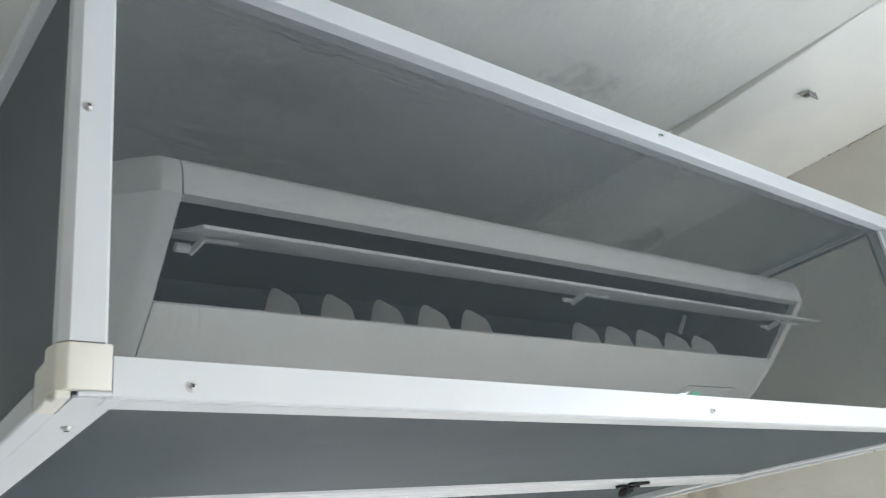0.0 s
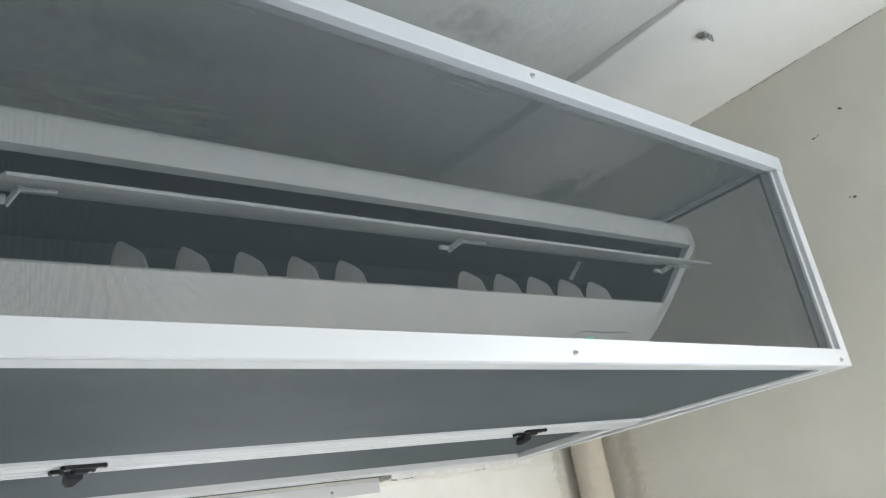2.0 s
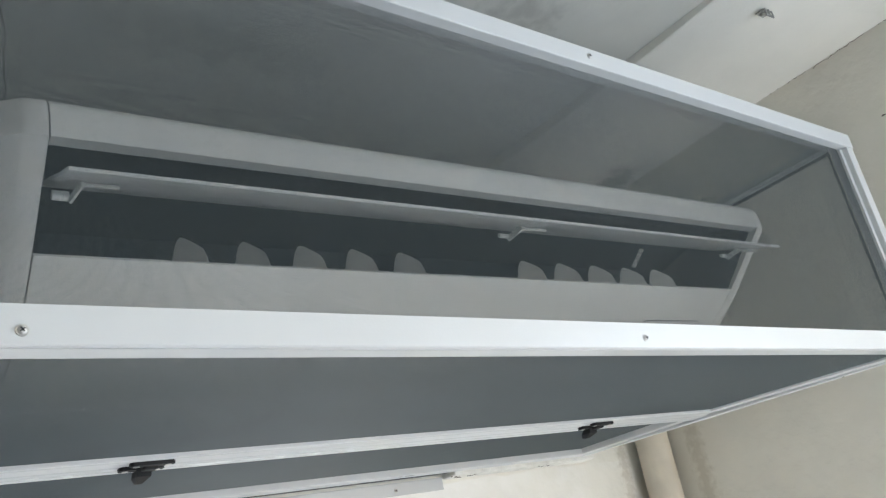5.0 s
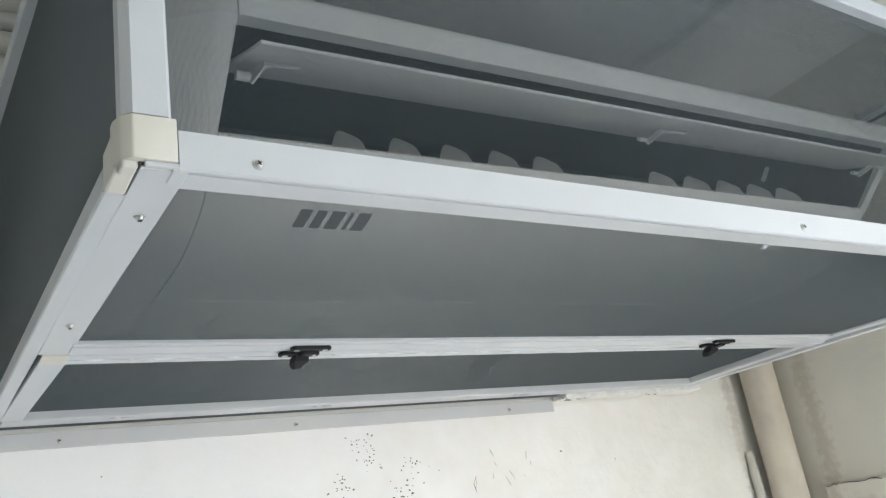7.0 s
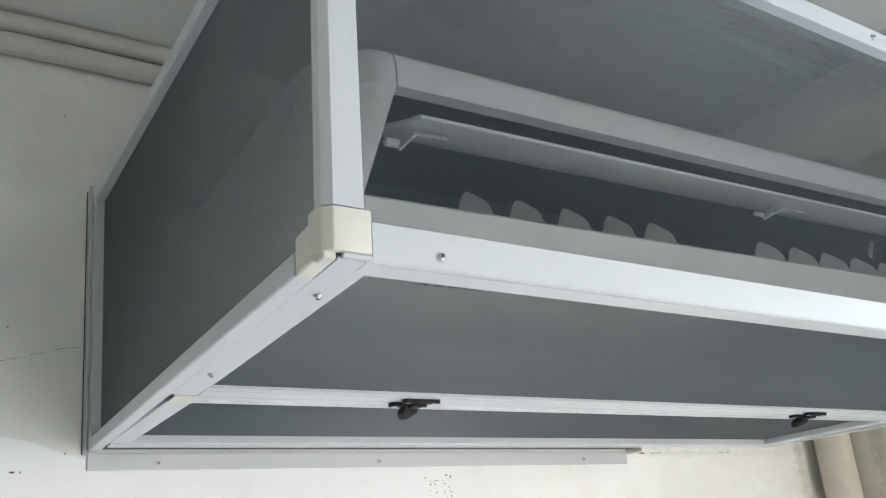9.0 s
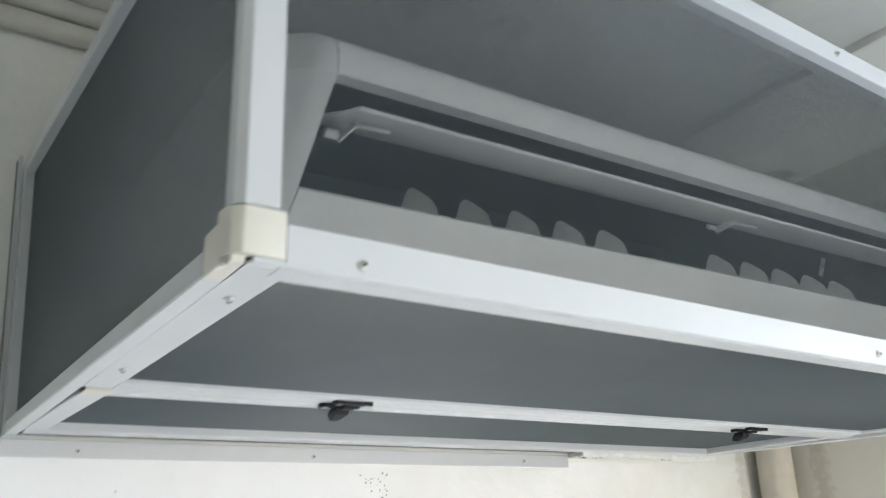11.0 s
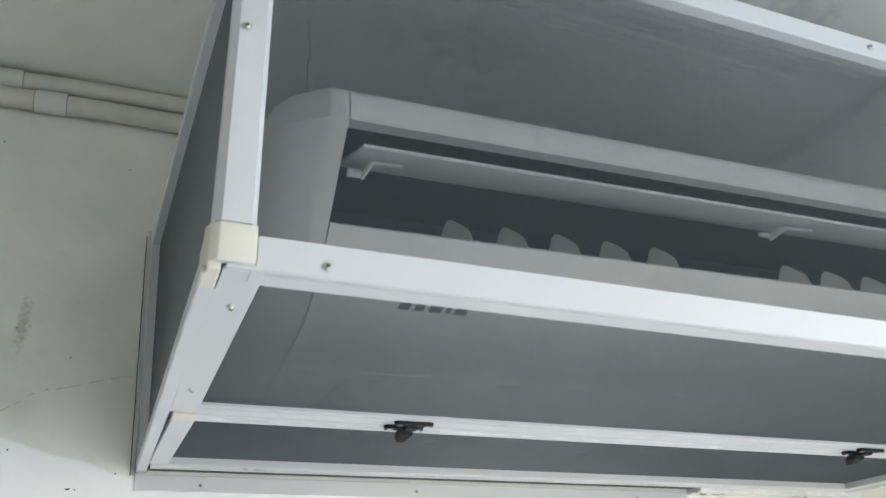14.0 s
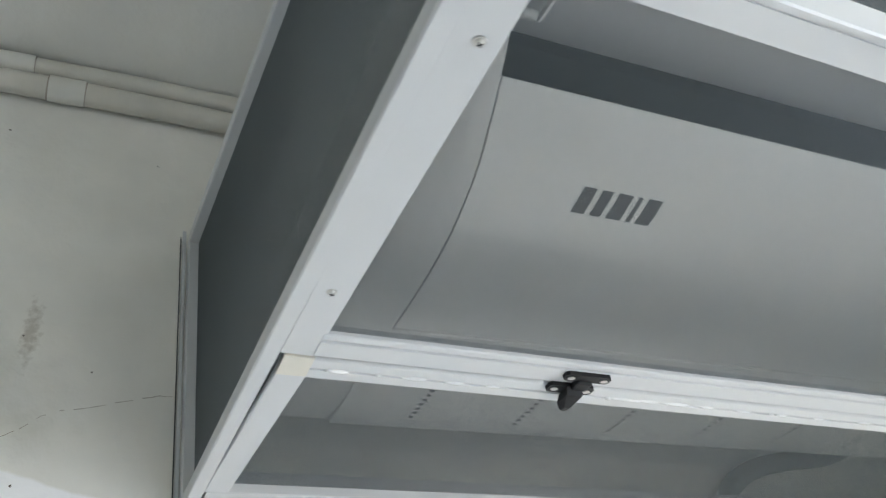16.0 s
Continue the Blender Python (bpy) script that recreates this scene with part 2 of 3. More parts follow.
def window_wall(axis, plane, thick, lo, hi, w0, w1, z0, z1):
    """Boxes of a wall with one opening; axis 0: the wall lies across x, 1: across y."""
    p, q = sorted((plane, plane + thick))
    def b(a, c, zz0, zz1):
        return ((p, a, zz0), (q, c, zz1)) if axis == 0 else ((a, p, zz0), (c, q, zz1))
    return [b(lo, w0, FLOOR, CEIL + T), b(w1, hi, FLOOR, CEIL + T), b(w0, w1, FLOOR, z0), b(w0, w1, z1, CEIL + T)]


slab("floor", [((WALL_W - T, WALL_S - T, FLOOR - T), (WALL_E + T, WALL_N + T, FLOOR))], floor_tile, "grey tiled floor of the room", "floor")
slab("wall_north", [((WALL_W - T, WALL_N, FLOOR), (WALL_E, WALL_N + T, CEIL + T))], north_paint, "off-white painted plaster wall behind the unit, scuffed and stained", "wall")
slab("wall_east", window_wall(0, WALL_E, T, WALL_S, WALL_N + T, -1.65, -0.60, -0.88, 0.28), east_paint, "beige painted plaster wall with worn spots", "wall")
slab("wall_south", window_wall(1, WALL_S, -T, WALL_W - T, WALL_E + T, 0.62, 1.62, -1.10, 0.20), back_paint, "grey painted wall with a window opening", "wall")
slab("wall_west", [((WALL_W - T, WALL_S, FLOOR), (WALL_W, WALL_N, CEIL + T))], wall_paint, "off-white painted plaster wall", "wall")


def ceil_z(y):
    return CEIL - FALL * y


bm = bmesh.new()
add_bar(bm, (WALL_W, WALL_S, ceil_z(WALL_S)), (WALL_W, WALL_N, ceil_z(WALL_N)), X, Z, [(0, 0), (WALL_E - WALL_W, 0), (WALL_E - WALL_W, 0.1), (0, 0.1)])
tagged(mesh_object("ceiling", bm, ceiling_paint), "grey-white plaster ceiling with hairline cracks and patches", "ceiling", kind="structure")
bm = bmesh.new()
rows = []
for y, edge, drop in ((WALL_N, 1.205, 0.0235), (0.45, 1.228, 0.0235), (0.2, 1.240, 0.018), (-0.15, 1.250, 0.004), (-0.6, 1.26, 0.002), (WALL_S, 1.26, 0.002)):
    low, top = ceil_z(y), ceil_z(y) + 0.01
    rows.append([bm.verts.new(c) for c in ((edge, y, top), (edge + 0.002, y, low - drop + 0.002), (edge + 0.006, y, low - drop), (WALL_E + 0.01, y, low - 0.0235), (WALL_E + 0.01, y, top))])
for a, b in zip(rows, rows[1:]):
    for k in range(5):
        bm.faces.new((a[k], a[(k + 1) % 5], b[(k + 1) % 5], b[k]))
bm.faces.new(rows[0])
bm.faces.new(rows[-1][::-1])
tagged(mesh_object("trim", bm, soffit_lit), "off-white ceiling beam, paler as if lit, with a dark mould stain", "beam", kind="structure")


# ---- enclosure ----
W = 0.037                      # width of a rail's face
L, LU, TOP_L, TOP_R = 1.391, 1.375, 0.4140, 0.3890     # length at the front, at the underside; heights of the top rail
BACK = 0.800
ENC = thing("screen_enclosure", "white aluminium frame box with grey insect screens around the air conditioner", "enclosure")

SECTION = [(0.0015, 0), (W - 0.0015, 0), (W, 0.0015), (W, 0.0265), (W - 0.0015, 0.028), (0.0015, 0.028), (0, 0.0265), (0, 0.0015)]


def left_x(y, z):
    """The left side of the box flares a little towards the wall."""
    return -(0.018 + 0.022 * z / 0.41) * y / BACK


def rail(name, a, b, u, v, section=SECTION, label=""):
    return part(name, bar(a, b, u, v, section), white_alu, ENC, label)


STEP = [(0.0285, 0), (0.0015, 0), (0, 0.0012), (0, 0.0042), (0.0012, 0.0045), (0.0012, 0.0062), (0, 0.0065), (0, 0.0265), (0.0015, 0.0275), (0.010, 0.0275), (0.010, 0.016), (0.0285, 0.013)]
front_rail = rail("front_bottom_rail", (W + 0.001, 0, 0), (L - 0.001, 0, 0), Z, Y, STEP)
POST = [(0.004, 0.007), (0.0045, 0.0055), (0.0095, 0.0008), (0.0105, 0), (0.0322, 0), (0.033, 0.001), (0.033, 0.010), (0.037, 0.011), (0.037, 0.026), (0.012, 0.026), (0.004, 0.017)]
post_l = rail("corner_post", (0, 0, 0.0375), (-0.002, 0, TOP_L - W), X, Y, POST)
POST_R = [(0.001, 0), (0.0205, 0), (0.0215, 0.001), (0.0215, 0.009), (0.0285, 0.0095), (0.0285, 0.026), (0.001, 0.028), (0, 0.027), (0, 0.001)]
post_r = rail("corner_post", (L, 0, 0.0292), (L - 0.004, 0, TOP_R - 0.0285), (-1, 0, 0), Y, POST_R)
TOP = [(0.0008, 0), (0.0268, 0), (0.0276, 0.0010), (0.0276, 0.0205), (0.0255, 0.0225), (0.0255, 0.028), (0, 0.028), (0, 0.001)]
top_rail = rail("front_top_rail", (W + 0.001, 0, TOP_L), (L, 0, TOP_R), (0, 0, -1), Y, TOP)
side_bl = rail("side_bottom_rail", (0.0, 0.044, 0.0005), (left_x(BACK, 0), BACK, 0.0005), (0.403, 0, 0), (0, 0, 0.62), [(0.0035, 0), (W, 0), (W, 0.028), (0, 0.028), (0, 0.0022)])
side_tl = rail("side_top_rail", (0.0, 0.0405, TOP_L), (left_x(BACK, 0.41), BACK, 0.412), (0, 0, -0.6), (0.9, 0, 0))
side_br = rail("side_bottom_rail", (L - 0.002, 0.029, 0), (LU + 0.006, BACK, 0), (0, 0, 0.8), (-0.7, 0, 0))
side_tr = rail("side_top_rail", (L - 0.003, 0.029, TOP_R), (LU + 0.010, BACK, TOP_R), (0, 0, -0.4), (-0.9, 0, 0))
in_tr = rail("side_inner_rail", (L - 0.030, 0.03, TOP_R - 0.0165), (LU - 0.014, BACK, TOP_R - 0.0165), (0, 0, -0.2), (-0.3, 0, 0))
top_b = rail("top_back_rail", (left_x(BACK, 0.41) + 0.012, BACK, TOP_L), (L - 0.02, BACK, TOP_R), (0, 0, -0.8), (0, 0.6, 0))
back_bl = rail("side_back_post", (left_x(BACK, 0), BACK - 0.001, 0.0), (left_x(BACK, 0.41), BACK - 0.001, 0.41), (0.4, 0, 0), Y)
back_br = rail("side_back_post", (LU + 0.01, BACK - 0.001, 0.0), (LU + 0.01, BACK - 0.001, TOP_R), (-0.7, 0, 0), Y)
# underside: fixed panel in front, hatch behind
under_l = rail("underside_rail", (0.0151, 0.004, 0.0), (0.0062, 0.4245, 0.0), (0.82, 0, 0), Z, [(0, 0.0003), (W - 0.0015, 0), (W, 0.0015), (W, 0.0265), (W - 0.0015, 0.028), (0, 0.028)])
under_r = rail("underside_rail", (L - 0.030, 0.0285, 0.0), (LU - 0.0235, 0.4235, 0.0), (-0.75, 0, 0), Z)
CROSS = [(0, 0.001), (0.001, 0), (0.006, 0), (0.007, 0.002), (0.009, 0.002), (0.010, 0), (0.028, 0), (0.0295, 0.002), (0.0295, 0.010), (0, 0.010)]
cross = rail("cross_rail", (0.034, 0.3865, -0.001), (LU - 0.035, 0.3895, -0.001), (0, 1.27, 0), Z, CROSS)
HATCH = [(0, 0.003), (0.002, 0.0012), (0.0045, 0), (0.022, 0), (0.023, 0.0018), (0.027, 0.0018), (0.028, 0), (0.046, 0), (0.0475, 0.002), (0.0475, 0.022), (0, 0.022)]
hatch = part("hatch_frame", bar((0.010, 0.4268, -0.001), (LU - 0.005, 0.4280, -0.001), (0, 0.72, 0), Z, HATCH), white_alu, ENC, "white hinged hatch frame")
hatch_l = rail("hatch_side_rail", (0.0105, 0.4605, 0.0), (left_x(0.745, 0) + 0.014, 0.744, 0.0), (0.75, 0, 0), Z)
hatch_r = rail("hatch_side_rail", (LU - 0.022, 0.4635, 0.0), (LU - 0.016, 0.742, 0.0), (-0.75, 0, 0), Z)
hatch_b = rail("hatch_back_rail", (0.001, 0.746, 0.0), (LU - 0.018, 0.744, 0.0), (0, 1.0, 0), Z)
back_rail = rail("wall_rail", (-0.016, BACK, 0.004), (1.0, BACK, 0.004), (0, 0.5, 0), Z)
flange = part("wall_flange", box((-0.018, WALL_N - 0.004, -0.027), (1.0, WALL_N, -0.002), 0.001), white_alu, ENC)
flange_l = part("wall_flange", bar((left_x(BACK, 0) - 0.006, WALL_N - 0.003, -0.004), (left_x(BACK, 0.41) - 0.008, WALL_N - 0.003, 0.425), (0.13, 0, 0), (0, 0.1, 0), SECTION), white_alu, ENC)
# two dark strips paint the shade in the gaps beside the flange
part("gap_seal", bar((left_x(BACK, 0) - 0.0085, WALL_N - 0.002, -0.004), (left_x(BACK, 0.41) - 0.0105, WALL_N - 0.002, 0.414), (0.035, 0, 0), (0, 0.06, 0), SECTION), spline_gap_dark, ENC)
part("gap_seal", bar((left_x(BACK, 0) - 0.002, WALL_N - 0.002, 0.0), (left_x(BACK, 0.41) - 0.005, WALL_N - 0.002, 0.42), (0.03, 0, 0), (0, 0.06, 0), SECTION), spline_gap_dark, ENC)


def screen(name, corners, pitch=0.0008, thick=0.000182, label="grey woven insect screen"):
    """Woven threads over the patch with corners a, b, c, d in turn, as one mesh."""
    a, b, c, d = [np.array(p, float) for p in corners]
    verts, faces = [], []
    normal = np.cross(b - a, d - a)
    normal /= np.linalg.norm(normal)
    h = thick / 2
    rng = random.Random(int(1e4 * (a[0] + 3 * a[1] + 7 * a[2])))
    for p, q, r, s, lift in ((a, b, d, c, 0.0), (a, d, b, c, 0.6)):
        n = int(np.linalg.norm(r - p) / pitch)
        side = (r - p) / np.linalg.norm(r - p)
        for i in range(n + 1):
            f = (i + 0.5 + rng.uniform(-0.06, 0.06)) / (n + 1)
            e0, e1 = p + (r - p) * f + normal * lift * thick, q + (s - q) * f + normal * lift * thick
            k = len(verts)
            for e in (e0, e1):
                verts += [e + h * normal, e + h * side, e - h * normal, e - h * side]
            for j in range(4):
                faces.append((k + j, k + (j + 1) % 4, k + 4 + (j + 1) % 4, k + 4 + j))
    me = bpy.data.meshes.new(name)
    me.from_pydata([tuple(v) for v in verts], [], faces)
    me.materials.append(thread_grey)
    ob = new(name, me)
    ob.parent = ENC
    ob["label"] = label
    ob["kind"] = "stuff"
    return ob


screen("front_screen", [(W - 0.004, 0.014, 0.0245), (L - 0.020, 0.014, 0.0245), (L - 0.020, 0.014, TOP_R - 0.027), (W - 0.004, 0.014, TOP_L - 0.027)])
screen("top_screen", [(0.02, 0.024, TOP_L - 0.012), (L - 0.02, 0.024, TOP_R - 0.012), (LU - 0.012, BACK, TOP_R - 0.012), (left_x(BACK, 0.41) + 0.012, BACK, TOP_L - 0.012)])
screen("underside_screen", [(0.038, 0.024, 0.0035), (L - 0.05, 0.024, 0.0035), (LU - 0.045, 0.39, 0.0035), (0.033, 0.39, 0.0035)])
screen("hatch_screen", [(0.035, 0.457, 0.012), (LU - 0.045, 0.457, 0.012), (LU - 0.04, 0.75, 0.012), (0.027, 0.75, 0.012)])
screen("side_screen", [(0.012, 0.024, 0.02), (left_x(BACK, 0) + 0.012, BACK, 0.02), (left_x(BACK, 0.4) + 0.012, BACK, 0.4), (0.012, 0.024, TOP_L - 0.018)])
screen("side_screen", [(L - 0.026, 0.024, 0.02), (LU - 0.01, BACK, 0.02), (LU - 0.01, BACK, TOP_R - 0.02), (L - 0.026, 0.024, TOP_R - 0.02)])


def connector(z, up):
    """Cream three-way corner piece; up: the post's direction, 1 or -1."""
    outline = [(0.0004, 0.0125), (0.0032, 0.0042), (0.0098, -0.0012), (W + 0.0003, -0.0012), (W + 0.0003, 0.025), (0.0004, 0.020)]
    bm = bmesh.new()
    low, high = [[bm.verts.new((px, py, z + up * h)) for px, py in outline] for h in (0.0045, 0.0365)]
    faces = [bm.faces.new(low[::-1]), bm.faces.new(high)]
    for k in range(6):
        bm.faces.new((low[k], low[(k + 1) % 6], high[(k + 1) % 6], high[k]))
    bmesh.ops.bevel(bm, geom=list(bm.edges), offset=0.0013, segments=2, profile=0.5, affect="EDGES")
    body = part("corner_connector", bm, cream_plastic, ENC, "cream plastic corner connector", smooth=True)
    for name, a, b, z0, z1, bevel, mat in (
            ("arm", (0.0002, 0.0130), (0.0137, 0.0437), -0.0004, 0.029, 0.0020, cream_plastic),
            ("foot", (0.0036, 0.0034), (0.0137, 0.0200), -0.0003, 0.0080, 0.0018, cream_plastic),
            ("arm", (0.0335, 0.0015), (W + 0.008, 0.021), -0.0004, 0.0060, 0.0014, white_alu),
            ("tongue", (0.0168, 0.0005), (W + 0.0015, 0.020), 0.0008, 0.0043, 0.0008, white_alu)):
        lo, hi = sorted((z + z0 * up, z + z1 * up))
        part(name, box((a[0], a[1], lo), (b[0], b[1], hi), bevel), mat, body)
    if up > 0:
        part("slot", box((0.0138, 0.0034, z + 0.0022), (0.0170, 0.012, z + 0.0050)), spline_gap_dark, body, "dark hole")


connector(0.0, 1)
connector(TOP_L, -1)


def screw(parent, place, out, spin=0.3):
    """A steel pan-head screw with a washer and a cross slot; out: the way it faces."""
    bm = bmesh.new()
    bmesh.ops.create_cone(bm, cap_ends=True, segments=16, radius1=0.0052, radius2=0.0050, depth=0.0010, matrix=Matrix.Translation((0, 0, 0.0005)))
    bmesh.ops.create_uvsphere(bm, u_segments=14, v_segments=8, radius=0.0038, matrix=Matrix.Translation((0, 0, 0.001)) @ Matrix.Diagonal((1, 1, 0.55, 1)))
    ob = part("screw", bm, steel, parent)
    cross_bm = bmesh.new()
    for k in range(2):
        a = spin + k * math.pi / 2
        add_bar(cross_bm, (0.0023 * math.cos(a), 0.0023 * math.sin(a), 0.0027), (-0.0023 * math.cos(a), -0.0023 * math.sin(a), 0.0027),
                (-math.sin(a), math.cos(a), 0), (0, 0, 1), [(-0.0005, 0), (0.0005, 0), (0.0005, 0.0006), (-0.0005, 0.0006)])
    for f in cross_bm.faces:
        f.material_index = 1
    extra = bpy.data.meshes.new("slot")
    cross_bm.to_mesh(extra)
    cross_bm.free()
    both = bmesh.new()
    both.from_mesh(ob.data)
    both.from_mesh(extra)
    both.to_mesh(ob.data)
    both.free()
    ob.data.materials.append(black_plastic)
    ob.matrix_local = Matrix.Translation(place) @ Vector(out).to_track_quat("Z", "Y").to_matrix().to_4x4() @ Matrix.Diagonal((0.8, 0.8, 0.9, 1))
    return ob


FRONT, DOWN = (0, -1, 0), (0, 0, -1)
for px, pz in ((0.090, 0.0102), (0.691, 0.0115), (1.356, 0.0105)):
    screw(front_rail, (px, 0, pz), FRONT, px * 7)
for px, pz in ((0.016, 0.2195), (0.016, 0.3625)):
    screw(post_l, (px - 0.001, 0, pz), FRONT, pz * 5)
screw(top_rail, (0.737, 0, 0.3880), FRONT, 0.2)
for px, py in ((0.030, 0.0760), (0.0220, 0.327)):
    screw(under_l, (px, py, 0.0), DOWN, py * 9)
for py in (0.15, 0.33):
    screw(side_br, (L - 0.016, py, 0.0), DOWN, py)
for px in (0.080, 0.441, 0.886):
    screw(flange, (px, WALL_N - 0.004, -0.0170), FRONT, px * 3)
for pz in (0.12, 0.195, 0.352):
    screw(post_r, (L - 0.001 - 0.01 * pz, 0.013, pz), (1, 0, 0), pz)


def lug(bm, xa, xb, ya, yb):
    """A flat plate with cut corners."""
    c = 0.003
    outline = [(xa + c, ya), (xb - c, ya), (xb, ya + c), (xb, yb - c), (xb - c, yb), (xa + c, yb), (xa, yb - c), (xa, ya + c)]
    low, high = [[bm.verts.new((x, y, z)) for x, y in outline] for z in (-0.0052, -0.001)]
    bm.faces.new(low[::-1])
    bm.faces.new(high)
    for k in range(8):
        bm.faces.new((low[k], low[(k + 1) % 8], high[(k + 1) % 8], high[k]))


def latch(px):
    """Black plastic turn latch: two lugged plates, a hub and a pointed wedge handle."""
    bm = bmesh.new()
    lug(bm, px - 0.023, px + 0.027, 0.4000, 0.4120)
    add_box(bm, (px - 0.007, 0.4095, -0.0085), (px + 0.010, 0.4255, -0.001), 0.002)
    lug(bm, px - 0.029, px + 0.021, 0.4220, 0.4360)
    body = part("latch", bm, black_plastic, ENC, "black plastic turn latch")
    knob = bmesh.new()
    top = [knob.verts.new(c) for c in ((px - 0.011, 0.4215, -0.0055), (px + 0.006, 0.4215, -0.0055), (px + 0.006, 0.4395, -0.0055), (px - 0.011, 0.4395, -0.0055))]
    mid = [knob.verts.new(c) for c in ((px - 0.011, 0.4255, -0.013), (px + 0.006, 0.4255, -0.013), (px + 0.006, 0.4455, -0.012), (px - 0.011, 0.4455, -0.012))]
    tip = [knob.verts.new(c) for c in ((px - 0.0065, 0.4405, -0.0190), (px - 0.0005, 0.4405, -0.0190), (px - 0.0005, 0.4495, -0.0175), (px - 0.0065, 0.4495, -0.0175))]
    knob.faces.new(top)
    for a, b in ((top, mid), (mid, tip)):
        for k in range(4):
            knob.faces.new((a[k], a[(k + 1) % 4], b[(k + 1) % 4], b[k]))
    knob.faces.new(tip[::-1])
    part("handle", knob, black_plastic, body)
    for sx, sy in ((-0.016, 0.4060), (0.020, 0.4060), (-0.022, 0.4290), (0.014, 0.4290)):
        bm = bmesh.new()
        bmesh.ops.create_cone(bm, cap_ends=True, segments=12, radius1=0.0030, radius2=0.0026, depth=0.001, matrix=Matrix.Translation((px + sx, sy, -0.0056)) @ Matrix.Diagonal((1.3, 1, 1, 1)))
        part("eyelet", bm, steel, body)


latch(0.294)
latch(1.040)

# dark splines round the screens, then dark strips painting the shade of open gaps
part("screen_spline", bar((L - 0.0325, 0.030, TOP_R - 0.0245), (LU - 0.018, BACK, TOP_R - 0.0245), (0, 0, -0.15), (-0.05, 0, 0), SECTION), spline_gap_dark, ENC)
part("screen_spline", bar((L - 0.0310, 0.0275, 0.03), (L - 0.0345, 0.0275, TOP_R - 0.0245), (0, 0.1, 0), (-0.05, 0, 0), SECTION), spline_gap_dark, ENC)
part("gap_seal", box((0.03, 0.4242, 0.0012), (LU - 0.03, 0.4262, 0.01)), spline_gap_dark, ENC)
part("gap_seal", bar((0.002, 0.4280, 0.007), (-0.012, 0.795, 0.007), (0.45, 0, 0), (0, 0, 0.1), SECTION), spline_gap_dark, ENC)
part("gap_seal", box((-0.004, 0.784, 0.0015), (1.0, 0.807, 0.0036)), spline_gap_dark, ENC)

# silicone blobs left along the joint of the hatch
rng = random.Random(12)
for px in (0.062, 0.10, 0.135, 0.175, 0.215, 0.345, 0.358, 0.375, 0.395, 0.43, 0.47, 0.52, 0.56, 0.575, 0.63, 0.70, 0.78, 0.92):
    bm = bmesh.new()
    bmesh.ops.create_uvsphere(bm, u_segments=10, v_segments=6, radius=1.0, matrix=Matrix.Translation((px, 0.4445 + rng.uniform(-0.001, 0.001), -0.0005)) @ Matrix.Diagonal((rng.uniform(0.003, 0.016), rng.uniform(0.0018, 0.0034), 0.0027, 1)))
    part("sealant_bead", bm, silicone, hatch, smooth=True)
for px in (0.14, 0.45, 0.86):
    bm = bmesh.new()
    add_box(bm, (px - 0.003, 0.757, -0.0012), (px + 0.004, 0.761, 0.001), 0.0005)
    add_box(bm, (px + 0.012, 0.757, -0.0010), (px + 0.030, 0.762, 0.001), 0.0005)
    part("rivet_hole", bm, galvanised, hatch_b)

# white rough plaster filling where the flange ends
part("plaster_strip", box((1.003, BACK - 0.022, -0.008), (1.405, WALL_N, 0.006), 0.003), plaster_rough, ENC, "rough white filler along the wall")
rng = random.Random(31)
for k in range(14):
    fx, fy, w = rng.choice((1.02, 1.05, 1.075, 1.26)) + rng.gauss(0, 0.012), rng.uniform(0.784, 0.812), rng.uniform(0.001, 0.0035)
    part("filler_chip", box((fx - w * 1.8, fy - w, -0.0088), (fx + w * 1.8, fy + w * 0.6, -0.0070), w * 0.3), scuff_dark, ENC, "dark chip in the filler")
part("connector_tab", box((0.0100, 0.4264, -0.0018), (0.037, 0.4590, 0.004), 0.001), cream_plastic, ENC, "cream plastic hatch corner")

def hang(x, y, z):
    """The box hangs a little askew: its underside falls towards the wall and, at the front, towards the drain pipe."""
    low = 0.0095 - 0.022 * y - 0.0075 * x * max(0.0, 1 - y / 0.4)
    return z + (1 - z / 0.4) * low - z / 0.4 * 0.0258 * y


for o in ENC.children_recursive:
    if o.type == "MESH" and o.name.split(".")[0] != "screw":
        for v in o.data.vertices:
            v.co.z = hang(*v.co)
    elif o.type == "MESH":
        o.location.z = hang(*o.location)


# ---- air conditioner ----
AC = thing("air_conditioner", "white under-ceiling air conditioner with open outlet flap", "air conditioner")
AC.matrix_basis = Matrix.Translation((0.137, 0, 0)) @ pose(0, 0, 0, 0, -0.40, -0.47) @ Matrix.Translation((-0.137, 0, 0))
X0, X1, C0, C1 = 0.062, 1.290, 0.1372, 1.2225
NOSE = [tuple(p) for p in curve_points([(0.347, 0.297), (0.22, 0.297), (0.167, 0.294), (0.147, 0.287), (0.136, 0.272), (0.134, 0.243)], 4)]
casing = NOSE + [(0.150, 0.243), (0.152, 0.262), (0.17, 0.272), (0.347, 0.278)]
top_case = part("top_casing", extrude_profile(casing, C0 + 0.0008, C1 - 0.0008), ac_plastic, AC, smooth=True)
rear = part("rear_casing", box((X0 + 0.03, 0.348, 0.14), (X1 - 0.03, 0.812, 0.2965), 0.004), ac_cap, AC)
PANEL = [tuple(p) for p in curve_points([(0.2175, 0.1635), (0.25, 0.138), (0.28, 0.1175), (0.32, 0.1015), (0.37, 0.0905), (0.44, 0.086), (0.502, 0.086)], 5)]
